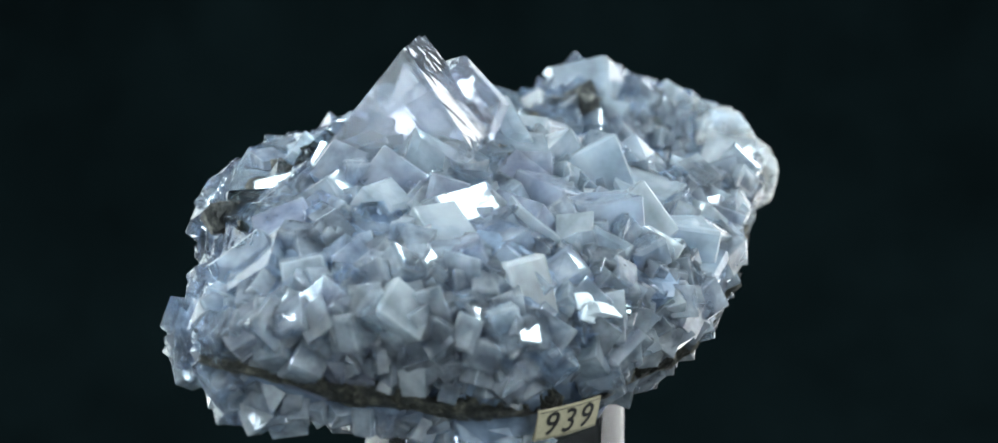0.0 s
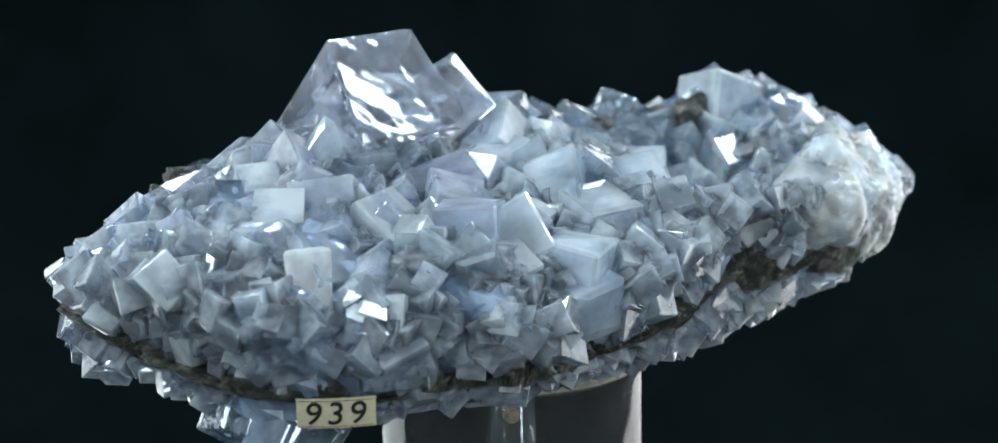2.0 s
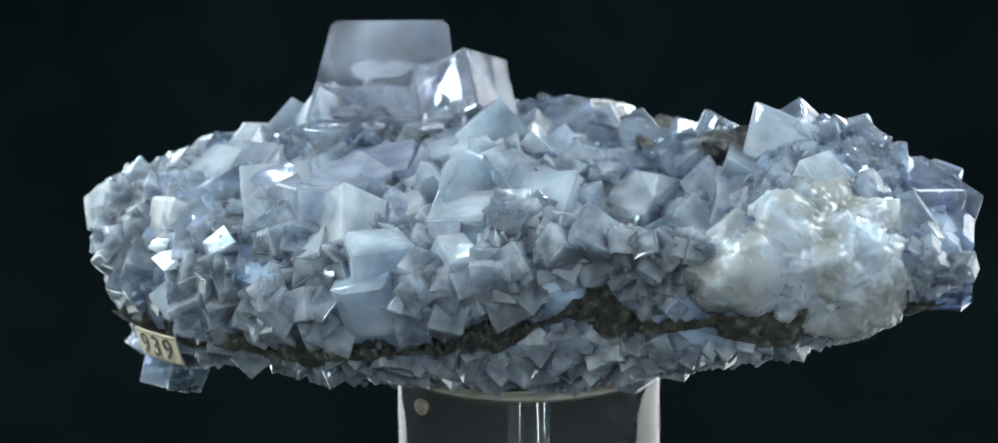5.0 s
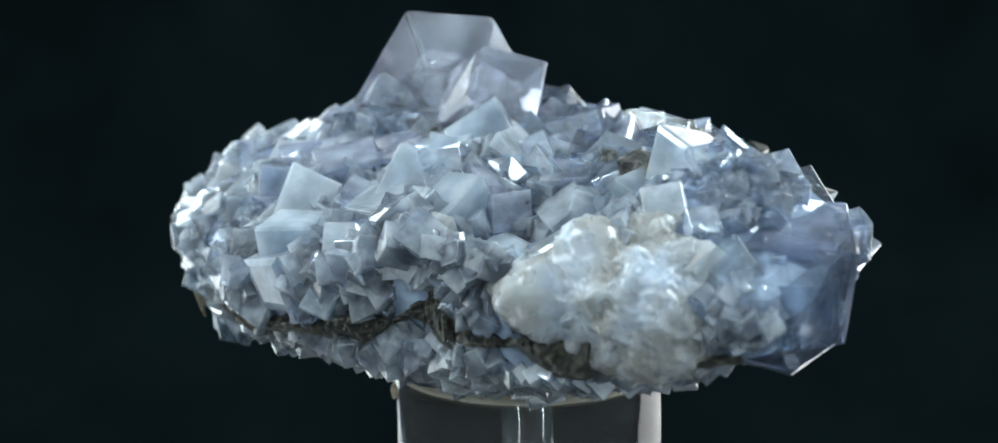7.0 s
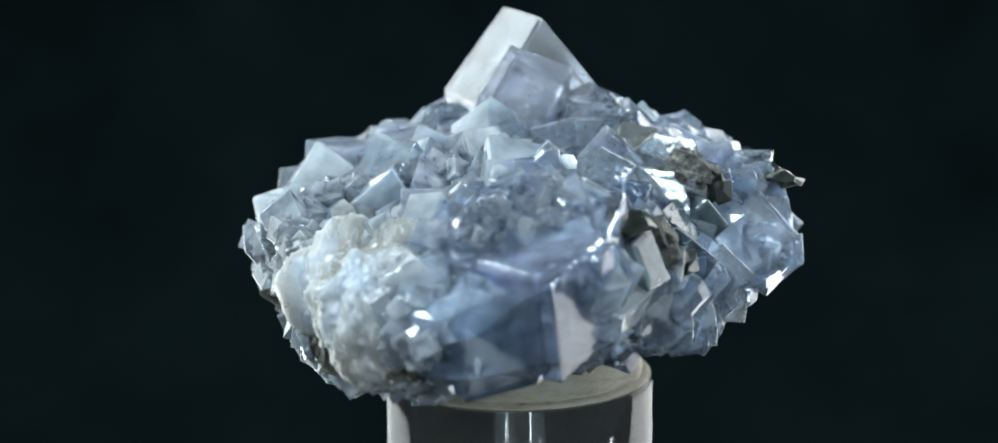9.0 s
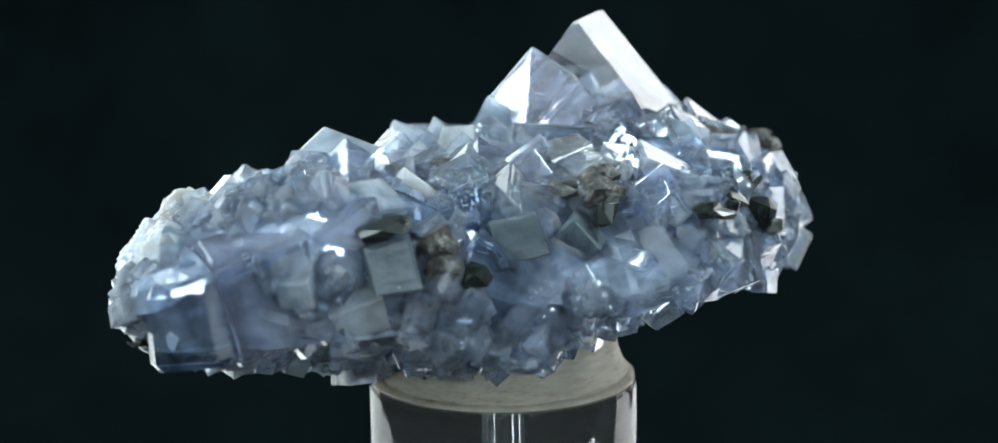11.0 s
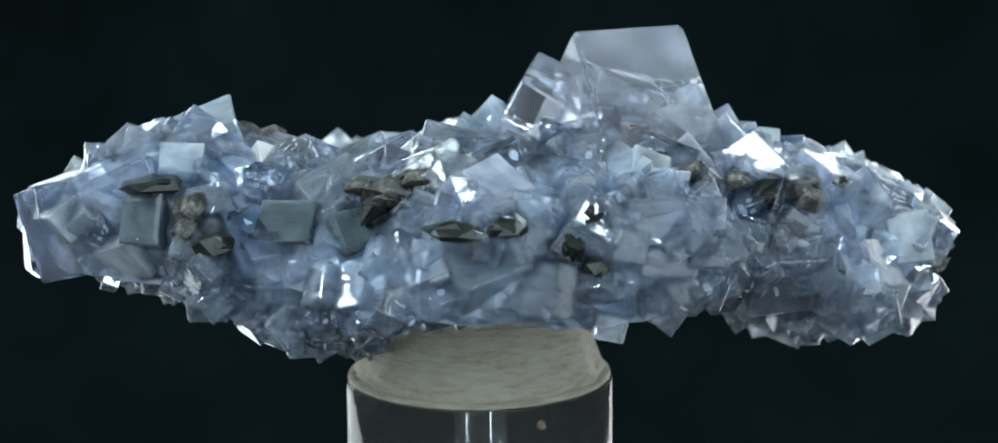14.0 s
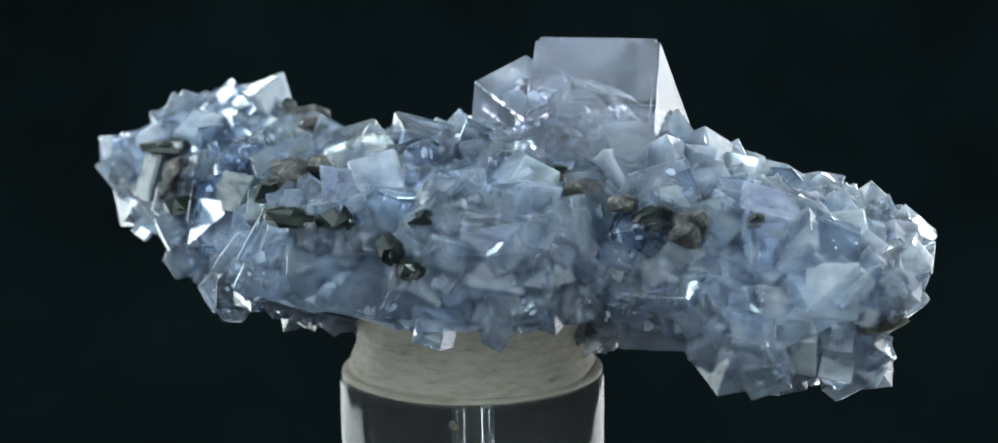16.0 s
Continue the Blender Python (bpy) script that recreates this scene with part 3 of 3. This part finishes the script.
# the brown and black matrix that shows as a band along the lower front
def matrix_band():
    bm = bmesh.new()
    rows = []
    n = 320
    for i in range(n + 1):
        a = radians(-185 + 183 * i / n)
        near = math.exp(-((a + radians(140)) / 0.12) ** 2)
        z = around(BAND, a) + 0.8 * noise.noise((a * 7, 0, 0))
        top, low = around(RIM_TOP, a), around(RIM_LOW, a)
        r = math.hypot(*skin(a, 1 + max(0.0, min(1.0, (top - z) / (top - low))), True)[:2])
        r += 2.4 - 1.8 * near + 0.8 * noise.noise((a * 11, 5, 0))
        wide = 1.0 + 0.5 * max(0, min(1, (a + radians(85)) / 0.4))
        thick = wide * max(0.15, min(1, i / 8, (n - i) / 8) * (0.55 + 1.4 * noise.noise((a * 5, 3, 0))))
        row = []
        for j in range(13):
            b = radians(-105 + 210 * j / 12)
            ring = r - 3 + 3.0 * math.cos(b)
            p = Vector((ring * math.cos(a), ring * math.sin(a), z + 2.0 * thick * math.sin(b)))
            k = 1.6 * noise.noise(p * 0.3) + 1.5 * abs(noise.noise(p * 0.8)) + 1.1 * noise.noise(p * 1.9) - 0.9
            row.append(bm.verts.new((p + Vector((math.cos(a) * k, math.sin(a) * k, k * 0.6))) * MM))
        rows.append(row)
    for p, q in zip(rows, rows[1:]):
        for j in range(12):
            bm.faces.new((p[j], q[j], q[j + 1], p[j + 1]))
    return part("matrix_rock", bm, ROCK, specimen, "brown and black rough matrix rock")


matrix_band()



def grain(x, y, z, r, flat, turn, mat, label):
    """An angular grain of ore or matrix sitting among the cubes."""
    count[0] += 1
    bm = bmesh.new()
    q = Euler((radians(turn), radians(turn * 1.7), radians(turn * 0.6))).to_matrix()
    rnd = random.Random(count[0])
    r, flat = r * 1.1, max(flat, 0.5)
    # two or three intergrown angular pieces
    for k in range(2 if r < 2.5 else 3):
        at = Vector([rnd.uniform(-0.45, 0.45) for _ in range(3)]) if k else Vector()
        size = (1.0, 0.7, 0.55)[k]
        long = Vector((rnd.uniform(0.8, 1.15), rnd.uniform(0.65, 1.0), rnd.uniform(0.5, 0.9)))
        pts = []
        for _ in range(13):
            d = Vector([rnd.gauss(0, 1) for _ in range(3)]).normalized() * size
            v = q @ (at + Vector((d.x * long.x, d.y * long.y, d.z * long.z)))
            v.z *= flat
            pts.append(bm.verts.new(v * r * MM))
        hull = bmesh.ops.convex_hull(bm, input=pts)
        bmesh.ops.delete(bm, geom=[v for v in hull["geom_interior"] if v in set(pts)], context="VERTS")
    ob = part("ore_grain" if mat is PYRITE else "cleavage_flake" if mat is WHITE else "matrix_chip", bm, mat, specimen, label)
    # sits in the surface, leaning out from the middle of the plate
    ob.location = (Vector((x, y, z)) + (Vector((x, y, z)) - Vector((x * 0.75, y * 0.6, 22))).normalized() * 1.0) * MM
    return ob


# silvery ore with stepped cleavage
for x, y, z, e, tilt in ((7.5, 20.0, 37.2, 6.5, 20), (9.5, 24.0, 36.4, 5.0, 32), (5.0, 23.0, 36.4, 4.5, 12), (7.5, 27.0, 36.0, 4.2, 40)):
    crystal(x, y, z, e, e * 0.9, e * 0.7, tilt, 12, 35 + tilt, SILVER, "silvery grey stepped ore cube")
grain(14.5, 30.9, 32.1, 3.2, 0.9, 37, PYRITE, "dark ore grain")
grain(46.7, 21.4, 33.6, 4.0, 0.45, 5, PYRITE, "dark ore grain")
grain(40.7, 24.3, 31.0, 3.6, 1.0, 42, CHIP, "brown matrix chip with golden specks")
grain(41.2, 26.4, 28.2, 3.4, 0.7, 148, CHIP, "brown matrix chip")
grain(37.0, 28.0, 27.0, 2.8, 0.7, 20, PYRITE, "dark ore grain")
grain(-11.4, 38.0, 28.4, 2.6, 1.0, 74, PYRITE, "dark ore grain")
grain(-14.0, 37.8, 26.0, 2.3, 0.9, 131, PYRITE, "dark ore grain")
grain(-13.6, 34.6, 32.0, 2.2, 0.9, 25, PYRITE, "dark ore grain")
grain(3.7, 41.0, 31.2, 4.2, 0.4, 0, PYRITE, "dark flat ore grain")
grain(-3.1, 39.4, 31.8, 3.2, 0.5, 52, PYRITE, "dark ore grain")
grain(13.4, 29.6, 33.6, 4.6, 0.3, 153, CHIP, "tan matrix chip")
grain(10.0, 26.5, 35.4, 3.6, 0.3, 10, CHIP, "tan matrix chip")
grain(17.0, 26.0, 34.4, 3.2, 0.3, 57, CHIP, "cream matrix chip")
grain(-42.5, 16.6, 30.5, 3.6, 0.9, 126, CHIP, "brown matrix chip")
grain(-37.7, 16.4, 31.8, 3.2, 0.7, 99, PYRITE, "dark ore grain")
grain(-33.4, 17.6, 33.0, 2.8, 0.5, 163, CHIP, "brown matrix chip")
grain(-28.0, 18.5, 34.6, 3.0, 0.3, 94, CHIP, "tan matrix chip")
grain(-23.0, 17.0, 35.5, 2.2, 0.8, 62, PYRITE, "dark ore grain")
grain(-48.6, 9.0, 31.2, 1.3, 1.0, 30, PYRITE, "small dark ore grain")
grain(27.6, 14.6, 35.0, 1.6, 1.0, 79, PYRITE, "small round dark ore grain")
grain(33.8, 4.8, 36.0, 4.6, 0.7, 121, CHIP, "grey-brown matrix chip")
grain(36.4, 6.0, 37.0, 3.8, 0.7, 158, CHIP, "grey-brown matrix chip")
grain(30.4, 7.4, 35.6, 3.4, 0.7, 15, CHIP, "grey-brown matrix chip")
grain(38.6, 13.2, 39.6, 1.5, 0.9, 116, WHITE, "cream cleavage flake")
grain(20.4, 6.9, 35.4, 2.4, 0.6, 136, CHIP, "tan matrix chip")
grain(-15.0, -5.0, 35.0, 3.4, 0.4, 20, CHIP, "cream matrix chip")
grain(-8.5, -5.5, 35.2, 3.4, 0.35, 57, CHIP, "cream matrix chip")
grain(-33.1, -34.6, 22.0, 3.4, 0.6, 25, WHITE, "bright white cleavage flake")
grain(-36.0, -33.6, 24.2, 2.0, 0.5, 60, WHITE, "bright white cleavage flake")


def milky_mass():
    """The cloudy boulders grown into one softly lumpy body."""
    core = Vector((54, -7.5, 25.5))
    rnd = random.Random(8)
    planes = [(Vector([rnd.gauss(0, 1) for _ in range(3)]).normalized(), rnd.uniform(0.86, 1.0)) for _ in range(60)]
    bm = bmesh.new()
    bmesh.ops.create_icosphere(bm, subdivisions=6, radius=1)
    for v in bm.verts:
        d = v.co.normalized()
        total = 1.0
        for x, y, z, r in CLOUDS:
            q = Vector((x, y, z)) - core
            b = q.dot(d)
            h = b * b - q.dot(q) + r * r * 0.92
            if h > 0:
                total += math.exp(0.9 * (b + math.sqrt(h)))
        k = math.log(total) / 0.9 - 1.0
        k *= min([1.0] + [h / max(0.05, d.dot(n)) for n, h in planes])
        q = d * k
        k += 1.1 * noise.noise(q * 0.3) + 0.8 * abs(noise.noise(q * 0.7)) + 0.3 * noise.noise(q * 1.5) + 0.12 * noise.noise(q * 3.2)
        v.co = d * k * MM
    for f in bm.faces:
        f.smooth = True
    ob = part("milky_mass", bm, CLOUD, specimen, "cloudy cream-white massive fluorite")
    ob.location = core * MM
    return ob


CLOUD = crystal_material("cloudy_fluorite", ((0.58, 0.555, 0.515), (0.58, 0.555, 0.515)), (0.25, 0.8, 150, 0.0012), 0.55, (0.35, 0.92), 1.0, 0.006, (0.44, 0.58, 0.80), 0.25)
milky_mass()


def catalogue_label():
    """The old paper label glued to the lower edge."""
    u = Vector((9.7, -3.6, 0.1)).normalized()
    w = Vector((-0.25, -1.3, 4.2)).normalized()
    w = (w - u * w.dot(u)).normalized()
    n = u.cross(w)
    m = Matrix((u, w, n)).transposed().to_4x4()
    m.translation = (Vector((-38.0, -32.2, 9.4)) + n * 1.6) * MM
    bm = bmesh.new()
    rows = []
    for k in (0.00012, -0.00012):
        for j in range(7):
            y = -2.25 + 4.5 * j / 6
            row = []
            for i in range(13):
                x = -5.15 + 10.3 * i / 12
                bend = -0.012 * x * x - 0.02 * y * y
                ragged = 0.12 * noise.noise((x, y, 3)) if i in (0, 12) or j in (0, 6) else 0
                row.append(bm.verts.new(((x + ragged) * MM, (y + ragged) * MM, bend * MM + k)))
            rows.append(row)
    for a, b in zip(rows[:6], rows[1:7]):
        for i in range(12):
            bm.faces.new((a[i], a[i + 1], b[i + 1], b[i]))
    for a, b in zip(rows[7:13], rows[8:14]):
        for i in range(12):
            bm.faces.new((a[i], b[i], b[i + 1], a[i + 1]))
    edge = [rows[0], rows[7]], [rows[6], rows[13]]
    for (a, b) in edge:
        for i in range(12):
            bm.faces.new((a[i], b[i], b[i + 1], a[i + 1]))
    bmesh.ops.recalc_face_normals(bm, faces=bm.faces)
    paper = part("paper_label", bm, PAPER, specimen, "small aged cream paper label numbered 939")
    paper.matrix_basis = m
    # thin printed lines along its long edges
    for y in (1.95, -2.0):
        bm = bmesh.new()
        box_mesh(bm, -4.9 * MM, (y - 0.05) * MM, 0.0, 4.9 * MM, (y + 0.05) * MM, 0.00002)
        bmesh.ops.subdivide_edges(bm, edges=[e for e in bm.edges if e.calc_length() > 0.005], cuts=10)
        for v in bm.verts:
            x = v.co.x / MM
            v.co.z += (-0.012 * x * x - 0.02 * y * y) * MM + 0.00014
        part("border_line", bm, INK, paper)
    for i, digit in enumerate("939"):
        x = -3.1 + 2.9 * i
        c = bpy.data.curves.new("digit", "FONT")
        c.body, c.size, c.extrude, c.offset, c.shear = digit, 0.0049, 0.00003, 0.00003, 0.12
        c.align_x, c.align_y = "CENTER", "CENTER"
        c.materials.append(INK)
        ob = new("digit", c)
        ob.parent = paper
        ob.matrix_basis = Matrix.LocRotScale((x * MM, -0.05 * MM, (-0.012 * x * x) * MM + 0.00022), Euler((0, 0.024 * x, 0)), (0.95, 1, 1))
    # the dark matrix it is glued to
    grain(-38.0 - n.x * 6.6, -32.2 - n.y * 6.6, 9.4 - n.z * 6.6, 4.8, 0.8, 20, ROCK, "brown matrix rock behind the label")


catalogue_label()

# ---- stand and putty ----
STAND = Vector((3.1, 3.1, 1.8))
stand = tagged(new("display_stand"), "clear acrylic cylinder stand under the specimen", "stand")
bm = bmesh.new()
bmesh.ops.create_cone(bm, cap_ends=True, segments=128, radius1=19.8 * MM, radius2=19.8 * MM, depth=1.8 * MM - TABLE_Z - 0.0005)
bmesh.ops.bevel(bm, geom=[e for e in bm.edges if abs(e.verts[0].co.z - e.verts[1].co.z) < 1e-6], offset=0.0004, segments=2, affect="EDGES")
bmesh.ops.translate(bm, verts=bm.verts, vec=(STAND.x * MM, STAND.y * MM, (1.8 * MM + TABLE_Z) / 2))
for f in bm.faces:
    f.smooth = abs(f.normal.z) < 0.3
part("rod", bm, ACRYLIC, stand, "clear polished acrylic rod")
for px, py, pz, pr in ((-5.2, -15.2, -0.9, 1.25), (-6.5, 19.9, -1.2, 0.7)):
    bm = bmesh.new()
    bmesh.ops.create_icosphere(bm, subdivisions=3, radius=pr * MM)
    for v in bm.verts:
        v.co *= 1 + 0.3 * noise.noise(v.co * 900 + Vector((px, 0, 0)))
        v.co.y *= 0.5
    ob = part("clay_speck", bm, SPECK, stand, "dried tan clay speck on the acrylic")
    ob.location = (px * MM, py * MM, pz * MM)

putty = tagged(new("putty"), "cream putty pad between stand and specimen", "putty")
lump("glue_film", [(1.82, 19.3, 19.3, 3.1, 3.1), (1.95, 19.6, 19.6, 3.1, 3.1), (2.25, 19.5, 19.5, 3.1, 3.1), (2.5, 18.6, 18.6, 3.1, 3.1)], 128, PUTTY, putty, "thin cream film of putty", 0.12, 0.3)
lump("pad", [(2.3, 18.2, 18.2, 3.0, 3.2), (3.2, 18.4, 18.4, 3.0, 3.2), (4.6, 17.7, 17.7, 3.0, 3.2), (6.4, 17.2, 17.2, 2.9, 3.2), (8.0, 17.0, 17.0, 2.8, 3.2), (9.5, 17.1, 17.1, 2.7, 3.1),
             (11, 17.4, 17.2, 2.6, 3.0), (12.5, 17.8, 17.3, 2.5, 2.8), (14, 18.2, 17.2, 2.5, 2.4), (15.5, 18.3, 16.8, 2.5, 1.8)], 160, PUTTY, putty, "cream-grey striated putty", 0.8, 0.22)


def motions():
    spin = 17.226
    rows = [(i * 0.5, pose(0, 0, 0, 0, 0, -spin * (i * 0.5 - 3.4))) for i in range(33)]
    for ob in (specimen, stand, putty):
        walk(ob, rows)


motions()
